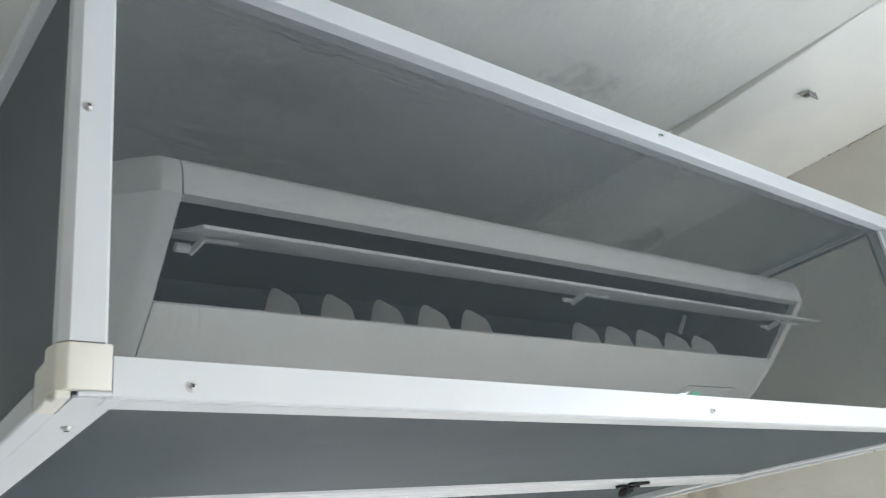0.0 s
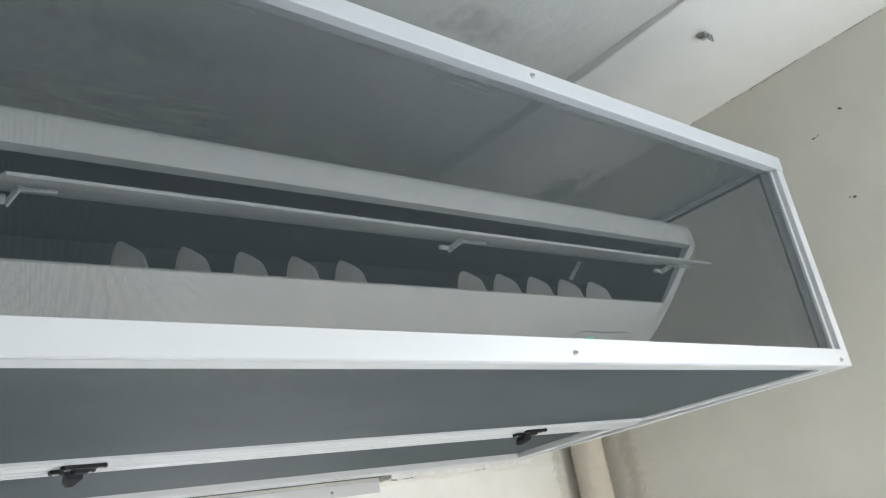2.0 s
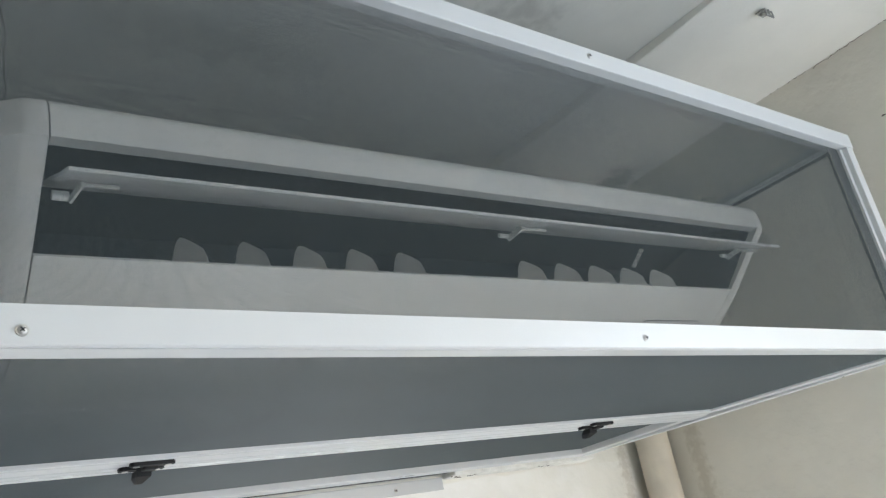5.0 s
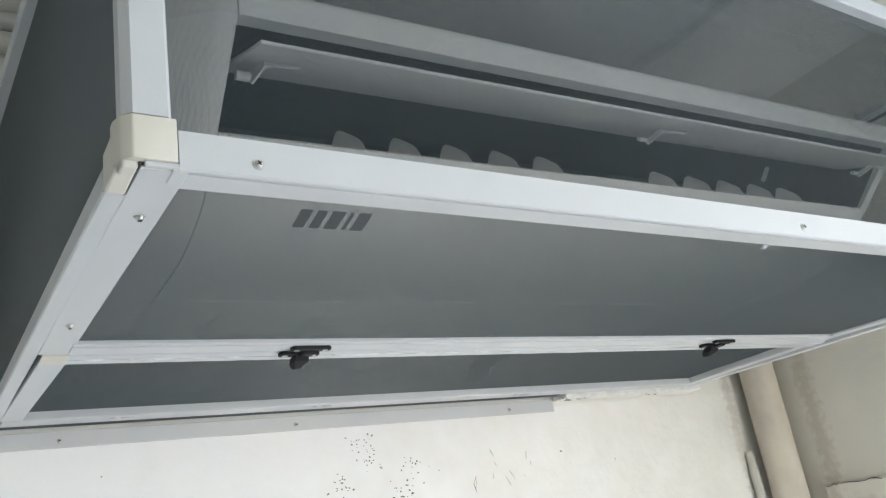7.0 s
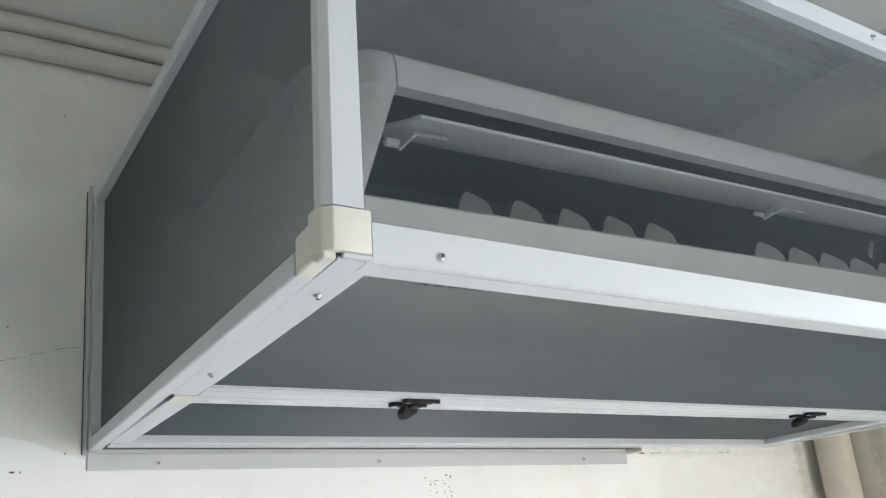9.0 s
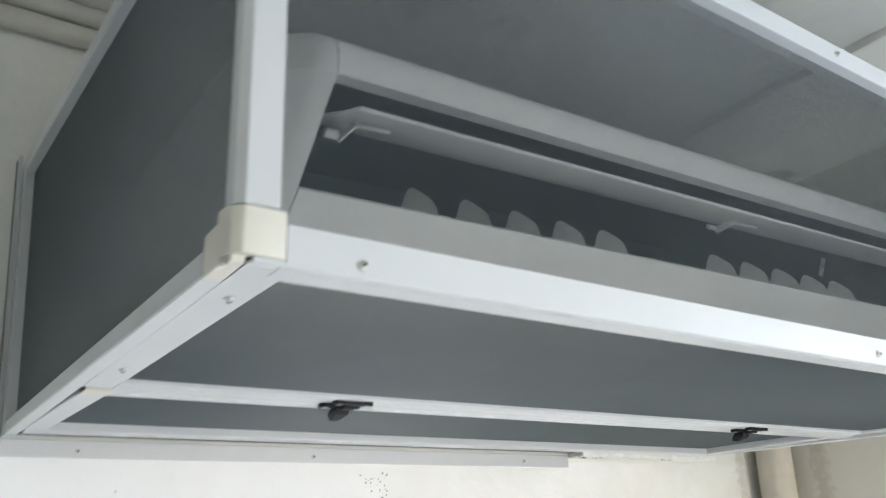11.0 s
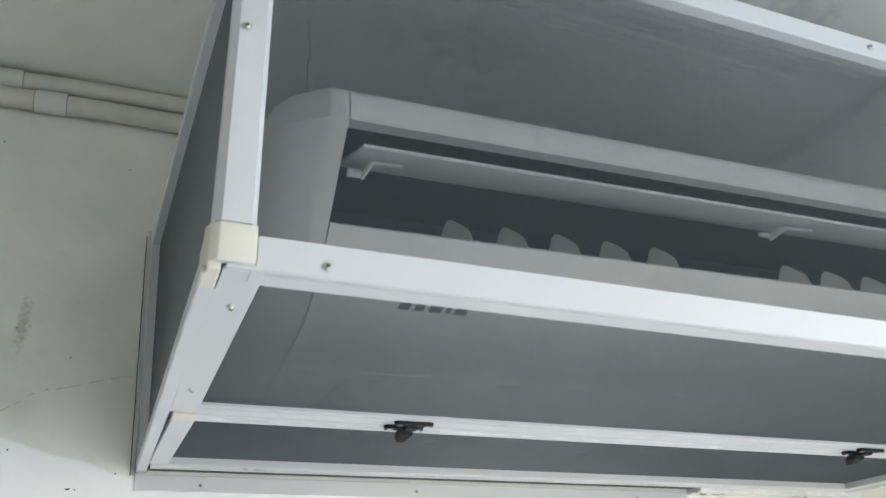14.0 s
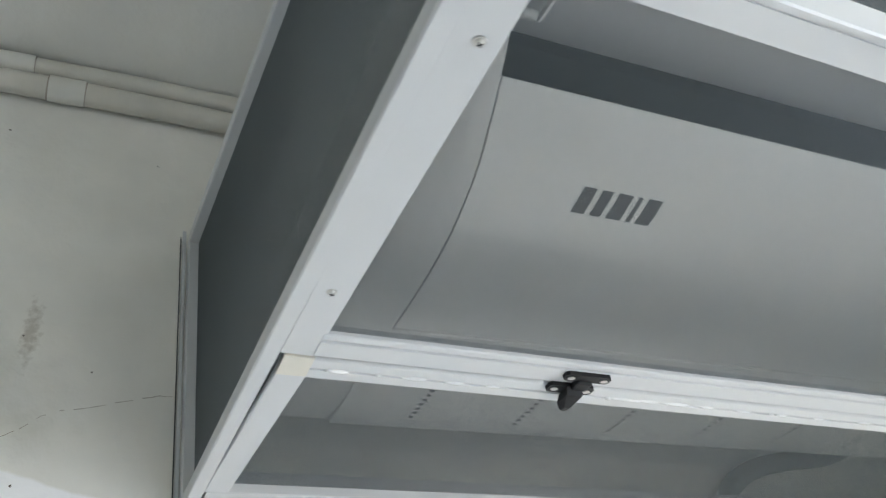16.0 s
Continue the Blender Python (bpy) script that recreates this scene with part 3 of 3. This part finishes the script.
panel = part("front_panel", extrude_profile([(0.2235, 0.1650), (0.2225, 0.1668), (0.2205, 0.1672), (0.2185, 0.1660)] + PANEL + [(0.502, 0.096), (0.47, 0.096), (0.43, 0.098), (0.33, 0.112), (0.27, 0.138)], C0 + 0.0008, C1 - 0.0008), ac_plastic, AC, smooth=True)
CAP = NOSE + PANEL + [(0.60, 0.087), (0.70, 0.088), (0.746, 0.093), (0.752, 0.2965)]


def end_cap(xa, xb):
    """A side cap, its outer edges rounded; its front is swept back towards the end."""
    bm = bmesh.new()
    cy, cz = 0.4, 0.18
    rings = []
    way = 1 if xb > xa else -1
    width = abs(xb - xa)
    for f, inset, sweep in ((0.0, 0.0, 0.0), (0.24, 0.0004, 0.0), (0.30, 0.0008, 0.003), (0.52, 0.0012, 0.014), (0.74, 0.003, 0.026), (0.88, 0.008, 0.036), (0.96, 0.014, 0.044), (1.0, 0.022, 0.052)):
        ring = []
        n = len(CAP)
        for i, (y, z) in enumerate(CAP):
            p, q = Vector(CAP[i - 1]), Vector(CAP[(i + 1) % n])
            t = (q - p).normalized()
            nrm = Vector((-t.y, t.x))
            if nrm.dot(Vector((cy - y, cz - z))) < 0:
                nrm = -nrm
            back = 0.0 if y > 0.7 else 1.0
            ring.append(bm.verts.new((xa + way * width * f, y + nrm.x * inset * back + sweep * (0.8 - y) / 0.66, z + nrm.y * inset * back)))
        rings.append(ring)
    n = len(CAP)
    for r, s in zip(rings, rings[1:]):
        for i in range(n):
            bm.faces.new((r[i], r[(i + 1) % n], s[(i + 1) % n], s[i]))
    bm.faces.new(rings[0])
    bm.faces.new(rings[-1][::-1])
    ob = part("end_cap", bm, ac_cap, AC, "white rounded plastic end cap", smooth=True)
    return ob


end_cap(C0 - 0.0008, X0)
end_cap(C1 + 0.0008, X1)
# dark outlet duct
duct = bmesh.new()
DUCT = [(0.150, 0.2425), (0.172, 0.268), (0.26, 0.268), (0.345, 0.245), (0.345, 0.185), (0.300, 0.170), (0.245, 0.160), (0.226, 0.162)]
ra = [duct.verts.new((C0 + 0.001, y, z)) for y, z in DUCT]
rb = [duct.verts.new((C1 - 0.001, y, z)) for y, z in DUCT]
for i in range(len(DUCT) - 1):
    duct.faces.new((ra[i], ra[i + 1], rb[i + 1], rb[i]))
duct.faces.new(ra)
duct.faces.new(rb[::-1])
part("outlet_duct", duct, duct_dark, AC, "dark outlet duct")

# horizontal flap on hinge arms
lower = curve_points([(0.1100, 0.1975), (0.140, 0.2075), (0.180, 0.2235), (0.226, 0.2400)], 4)
VANE = [(0.1088, 0.2000), (0.1090, 0.1985)] + [tuple(p) for p in lower] + [(p.x, p.y + 0.0040) for p in lower[::-1]]
vane = part("flap", extrude_profile(VANE, 0.146, 1.226), vane_plastic, AC, "pale plastic air flap, open")
for px, r in ((0.164, 0.0048), (0.7045, 0.0030), (1.192, 0.0030)):
    bm = bmesh.new()
    add_bar(bm, (px + 0.006, 0.163, 0.2165), (px, 0.188, 0.2095), (0, 0.3, 0.9), (1, 0, 0), [(-0.0055, -0.0012), (0.003, -0.0012), (0.003, 0.0012), (-0.0055, 0.0012)])
    add_bar(bm, (px + 0.004, 0.163, 0.2125), (px + 0.034, 0.150, 0.2065), (0, 0.4, 0.9), (0, 1, 0), [(-0.0015, -0.0015), (0.0025, -0.0015), (0.0025, 0.0015), (-0.0015, 0.0015)])
    part("hinge_arm", bm, ac_plastic, vane)
    part("pivot", tube([(px - 0.016, 0.186, 0.2115), (px - 0.002, 0.186, 0.2115)], r, 14), fin_plastic, vane, smooth=True)
part("link_rod", bar((1.005, 0.234, 0.202), (1.095, 0.276, 0.256), (0, 0.7, 0.7), (1, 0, 0), [(-0.0025, -0.0025), (0.0025, -0.0025), (0.0025, 0.0025), (-0.0025, 0.0025)]), fin_plastic, vane)


def fin(px):
    """One upright guide fin, a rounded blade turned sideways."""
    bm = bmesh.new()
    outline = curve_points([(-0.007, 0.0), (0.000, 0.005), (0.0045, 0.020), (0.0085, 0.033), (0.0125, 0.0385), (0.017, 0.0385), (0.0245, 0.0335), (0.034, 0.026), (0.038, 0.020), (0.0405, 0.010), (0.041, 0.0)], 3)
    a = [bm.verts.new((-0.0008, p.x, p.y)) for p in outline]
    b = [bm.verts.new((0.0008, p.x, p.y)) for p in outline]
    n = len(outline)
    for i in range(n):
        bm.faces.new((a[i], a[(i + 1) % n], b[(i + 1) % n], b[i]))
    bm.faces.new(a[::-1])
    bm.faces.new(b)
    ob = part("guide_fin", bm, fin_plastic, AC)
    ob.matrix_local = pose(px, 0.290, 0.170, 0, 0, -137) @ Matrix.Diagonal((1, 1.16, 1.26, 1))


for i in range(5):
    fin(0.287 + 0.0730 * i)
    fin(0.798 + 0.0750 * i)

# bottom tray behind the panel, with rows of short slots
tray = part("bottom_tray", box((C0 + 0.001, 0.5085, 0.0875), (C1 - 0.001, 0.748, 0.101), 0.002), ac_plastic, AC)
for k in range(7):
    row = bmesh.new()
    for i in range(11):
        y = 0.585 + 0.0125 * i
        add_box(row, (0.232 + 0.148 * k, y, 0.0868), (0.238 + 0.148 * k, y + 0.0045, 0.0880))
    part("slot_row", row, spline_gap_dark, tray, "row of short dark slots")


def panel_z(y):
    for (ya, za), (yb, zb) in zip(PANEL, PANEL[1:]):
        if ya <= y <= yb:
            return za + (zb - za) * (y - ya) / (yb - ya)
    return PANEL[-1][1]


def panel_patch(name, quad, mat, parent, lift=0.0006, label=""):
    """A thin patch that lies on the curved panel; quad: (x, y) corners in turn."""
    bm = bmesh.new()
    (a, b, c, d) = [Vector(q) for q in quad]
    rows = []
    for i in range(7):
        f = i / 6
        p, q = a.lerp(d, f), b.lerp(c, f)
        rows.append([bm.verts.new((k.x, k.y, panel_z(k.y) - lift)) for k in (p, q)] + [bm.verts.new((k.x, k.y, panel_z(k.y) + 0.0004)) for k in (q, p)])
    for r, s in zip(rows, rows[1:]):
        for i in range(4):
            bm.faces.new((r[i], r[(i + 1) % 4], s[(i + 1) % 4], s[i]))
    bm.faces.new(rows[0])
    bm.faces.new(rows[-1][::-1])
    return part(name, bm, mat, parent, label)


part("panel_edge", tube([(C0 + 0.002, 0.5055, 0.0872), (C1 - 0.002, 0.5055, 0.0872)], 0.0026, 12), gloss_plastic, AC, "glossy rear edge of the panel", smooth=True)

# maker's mark as plain slanted blocks
gx, gy0, gy1 = 0.2430, 0.279, 0.3030
for k, wide in enumerate((0.0135, 0.0115, 0.0155, 0.0045, 0.0155)):
    panel_patch("logo_block", [(gx - 0.004, gy1), (gx - 0.004 + wide, gy1), (gx + wide, gy0), (gx, gy0)], logo_grey, panel, label="dark grey mark")
    gx += wide + 0.0062
# display window and its lamps
DISPLAY = [(1.012, 0.301), (1.150, 0.301), (1.178, 0.268), (1.040, 0.268)]
for (xa, ya), (xb, yb) in zip(DISPLAY, DISPLAY[1:] + DISPLAY[:1]):
    if ya == yb:
        quad = [(xa, ya + 0.0006), (xb, ya + 0.0006), (xb, ya - 0.0006), (xa, ya - 0.0006)]
    else:
        quad = [(xa - 0.0007, ya), (xa + 0.0007, ya), (xb + 0.0007, yb), (xb - 0.0007, yb)]
    panel_patch("display_outline", quad, logo_grey, panel)
for xa, ya, wide, deep, skew, mat, label in ((1.030, 0.2915, 0.012, 0.0085, 0.007, led_white, "lit white symbol"), (1.045, 0.2870, 0.007, 0.0065, 0.005, led_white, "lit white symbol"),
                                             (1.069, 0.2855, 0.012, 0.0070, 0.004, led_green, "lit green lamp")):
    panel_patch("status_lamp", [(xa, ya), (xa + wide, ya), (xa + wide + skew, ya - deep), (xa + skew, ya - deep)], mat, panel, 0.0008, label)

# ---- pipes, hangers, cracks ----
for z0, rise, r in ((0.650, 0.027, 0.0170), (0.6135, 0.015, 0.0180)):
    def height(x):
        return z0 + rise * (max(x, -0.7) + 0.3) - 0.003 * math.sin(9 * x)
    pts = [(x, WALL_N - r - 0.001, height(x)) for x in np.linspace(-2.29, 0.10, 50)]
    ob = thing("conduit_pipe", "painted conduit pipe along the wall below the ceiling", "pipe", "pipes on the wall")
    part("pipe", tube(pts, r), pipe_paint, ob, smooth=True)
    for xa, xb in (((-0.42, -0.287), (-0.75, -0.70)) if z0 > 0.63 else ((-0.262, -0.212), (-0.60, -0.55))):
        part("coupling", tube([(x, WALL_N - r - 0.001, height(x)) for x in (xa, (xa + xb) / 2, xb)], r + 0.0022, 18), coupling_paint, ob, smooth=True)
        for x in (xa, xb):
            part("joint_ring", tube([(x - 0.0018, WALL_N - r - 0.001, height(x)), (x + 0.0018, WALL_N - r - 0.001, height(x))], r + 0.0012, 18), crack_pale, ob, "grimy pipe joint")

drain = thing("drain_pipe", "cream painted drain pipe standing in the corner", "pipe")
part("pipe", tube([(1.602, 0.768, z) for z in np.linspace(FLOOR, 0.40, 12)], 0.040, 28), drain_paint, drain, smooth=True)
part("collar", tube([(1.602, 0.768, z) for z in (0.37, 0.46)], 0.044, 28), drain_paint, drain, smooth=True)
stub = thing("pipe_stub", "short painted pipe stub beside the drain pipe", "pipe")
part("pipe", tube([(1.552 + 0.010 * max(0, z + 0.2) / 0.05, WALL_N - 0.014 + 0.01 * max(0, z + 0.2) / 0.05, z) for z in (-0.29, -0.25, -0.20, -0.18, -0.165)], 0.0105, 12), pipe_paint, stub, smooth=True)

ledge = bmesh.new()
add_box(ledge, (WALL_E - 0.012, -0.58, FLOOR), (WALL_E, 0.71, -0.262), 0.003)
tagged(mesh_object("baseboard", ledge, east_paint), "proud beige plaster dado along the wall", "dado", kind="structure")

hanger = thing("hanger", "thin wire hanger with a square steel clip on the frame", "hanger")
part("wire", tube([(-0.004, 0.060, 0.426), (-0.005, 0.062, 0.55), (-0.004, 0.064, ceil_z(0.064))], 0.0013, 6), galvanised, hanger)
bm = bmesh.new()
for lo, hi in (((-0.0115, 0.052, 0.4020), (-0.0060, 0.056, 0.4170)), ((0.0010, 0.052, 0.4020), (0.0060, 0.056, 0.4170)), ((-0.0115, 0.052, 0.4170), (0.0060, 0.056, 0.4225)),
               ((-0.0115, 0.052, 0.3965), (0.0060, 0.056, 0.4020)), ((-0.0020, 0.0515, 0.3820), (0.0050, 0.0555, 0.3965))):
    add_box(bm, lo, hi, 0.0005)
part("clip", bm, galvanised, hanger)

plate = thing("ceiling_bracket", "small rusty steel bracket on the beam", "bracket")
PX, PY, PZ = 1.364, 0.044, SOFFIT + 0.004
bm = bmesh.new()
add_box(bm, (PX - 0.012, PY - 0.006, PZ - 0.006), (PX + 0.013, PY + 0.012, PZ - 0.003), 0.0006)
for xa, xb in ((-0.012, -0.009), (-0.001, 0.002), (0.010, 0.013)):
    add_box(bm, (PX + xa, PY - 0.0085, PZ - 0.017), (PX + xb, PY - 0.006, PZ - 0.004), 0.0004)
add_box(bm, (PX - 0.012, PY - 0.0085, PZ - 0.0205), (PX + 0.013, PY - 0.006, PZ - 0.0165), 0.0004)
part("plate", bm, galvanised, plate)
part("bolt", tube([(PX, PY + 0.004, PZ - 0.010), (PX, PY + 0.004, PZ + 0.002)], 0.0045, 10), steel, plate)

cable = thing("cable", "dark cable running down behind the air conditioner", "cable")
part("sheath", tube([(p.x, WALL_N - 0.006, p.y) for p in curve_points([(0.272, 0.6205), (0.31, 0.616), (0.36, 0.602), (0.41, 0.581), (0.47, 0.552), (0.56, 0.50)], 6)], 0.0040, 8), spline_gap_dark, cable, smooth=True)


hose = thing("drain_hose", "dark corrugated drain hose on the wall behind the air conditioner", "hose")
part("hose", tube([(p.x, WALL_N - 0.018, p.y) for p in curve_points([(0.79, 0.00), (0.815, 0.05), (0.87, 0.085), (0.95, 0.105), (1.06, 0.122), (1.15, 0.16)], 6)], 0.016, 14), spline_gap_dark, hose, smooth=True)


def crack(name, pts, width, normal, mat=None):
    """A thin ragged dark line on a surface."""
    rng = random.Random(len(pts) * 7 + int(width * 1e5))
    bm = bmesh.new()
    nrm = Vector(normal)
    fine = []
    for a, b in zip(pts, pts[1:]):
        for k in range(8):
            fine.append(Vector(a).lerp(Vector(b), k / 8))
    fine.append(Vector(pts[-1]))
    prev = None
    for i, p in enumerate(fine):
        d = (fine[min(i + 1, len(fine) - 1)] - fine[max(i - 1, 0)]).normalized()
        s = d.cross(nrm)
        p = p + s * rng.uniform(-1, 1) * width * 1.2
        w = width * rng.uniform(0.15, 0.6)
        pair = [bm.verts.new(p + s * w + nrm * 0.0006), bm.verts.new(p - s * w + nrm * 0.0006)]
        if prev and rng.random() > 0.25:
            bm.faces.new((prev[0], prev[1], pair[1], pair[0]))
        prev = pair
    return tagged(mesh_object(name, bm, mat or crack_dark), "hairline crack in the plaster", "crack", kind="structure")


def on_ceiling(*pts):
    return [(x, y, ceil_z(y)) for x, y in pts]


def on_north(*pts):
    return [(x, WALL_N, z) for x, z in pts]


crack("crack", on_ceiling((0.147, 0.46), (0.150, 0.49), (0.170, 0.575), (0.20, 0.75), (0.200, 0.82)), 0.0020, (0, 0, -1))
crack("crack", on_ceiling((0.38, 0.372), (0.431, 0.381), (0.492, 0.387)), 0.0022, (0, 0, -1))
crack("crack", on_north((-0.25, 0.06), (-0.21, 0.084), (-0.176, 0.11), (-0.136, 0.119), (-0.054, 0.143), (-0.03, 0.142)), 0.0009, (0, -1, 0), crack_pale)
crack("crack", [(WALL_E, y, ceil_z(y) - 0.0245 - 0.003 * math.sin(23 * y) - 0.002 * math.sin(61 * y)) for y in np.linspace(-0.5, 0.7, 18)], 0.0022, (-1, 0, 0), crack_pale)
crack("crack", [(WALL_E - 0.012, y, -0.263 + 0.001 * math.sin(31 * y)) for y in np.linspace(-0.3, 0.705, 14)], 0.0026, (-1, 0, 0))


for a, b in (((0.598, 0.229), (0.622, 0.262)), ((0.636, 0.20), (0.65, 0.225)), ((0.61, 0.232), (0.645, 0.205)), ((0.665, 0.17), (0.69, 0.178))):
    crack("crack", on_ceiling(a, b), 0.0008, (0, 0, -1), pale_scratch)

def marks(name, label, centres, spread, size, count, normal, seed):
    """Small ragged dents and scuffs on a wall, as one mesh of flakes."""
    rng = random.Random(seed)
    bm = bmesh.new()
    nrm = Vector(normal)
    across = Vector((0, 0, 1)).cross(nrm)
    for c in centres:
        for k in range(count):
            p = Vector(c) + across * rng.gauss(0, spread[0]) + Vector((0, 0, rng.gauss(0, spread[1]))) + nrm * 0.0006
            a, b = size[0] * rng.uniform(0.4, 1.4), size[1] * rng.uniform(0.3, 1.5)
            tilt = rng.uniform(-0.5, 0.5)
            ring = []
            for i in range(7):
                w = i / 7 * 2 * math.pi
                q = rng.uniform(0.6, 1.2)
                u, v = a * q * math.cos(w), b * q * math.sin(w)
                ring.append(bm.verts.new(p + across * (u * math.cos(tilt) - v * math.sin(tilt)) + Vector((0, 0, u * math.sin(tilt) + v * math.cos(tilt)))))
            bm.faces.new(ring)
    return tagged(mesh_object(name, bm, scuff_dark), label, "scuff", kind="structure")


marks("scuff", "chipped dents in the white wall", on_north((0.515, -0.13), (0.56, -0.067), (0.58, -0.086), (0.625, -0.15), (0.66, -0.11)), (0.015, 0.011), (0.0020, 0.0013), 18, (0, -1, 0), 3)
marks("scuff", "upright scratches in the wall paint", on_north((0.787, -0.15), (0.825, -0.125), (0.905, -0.12), (0.86, -0.16)), (0.006, 0.010), (0.0007, 0.008), 3, (0, -1, 0), 5)
marks("scuff", "row of small dents in the wall", on_north((-0.161, -0.075), (-0.135, -0.076), (-0.109, -0.076), (-0.106, -0.036)), (0.006, 0.001), (0.0028, 0.0014), 3, (0, -1, 0), 7)
marks("scuff", "small pits in the wall", on_north((-0.136, 0.166), (-0.093, 0.52), (-0.30, 0.536), (-0.223, 0.209), (0.136, -0.08), (1.0, -0.113), (1.142, -0.136), (-0.20, 0.02), (-0.05, -0.012)), (0.002, 0.002), (0.0024, 0.0014), 1, (0, -1, 0), 9)
marks("scuff", "small pits in the beige wall", [(WALL_E, 0.021, 0.495), (WALL_E, 0.000, 0.346), (WALL_E, -0.041, 0.530)], (0.003, 0.003), (0.004, 0.0028), 2, (-1, 0, 0), 11)
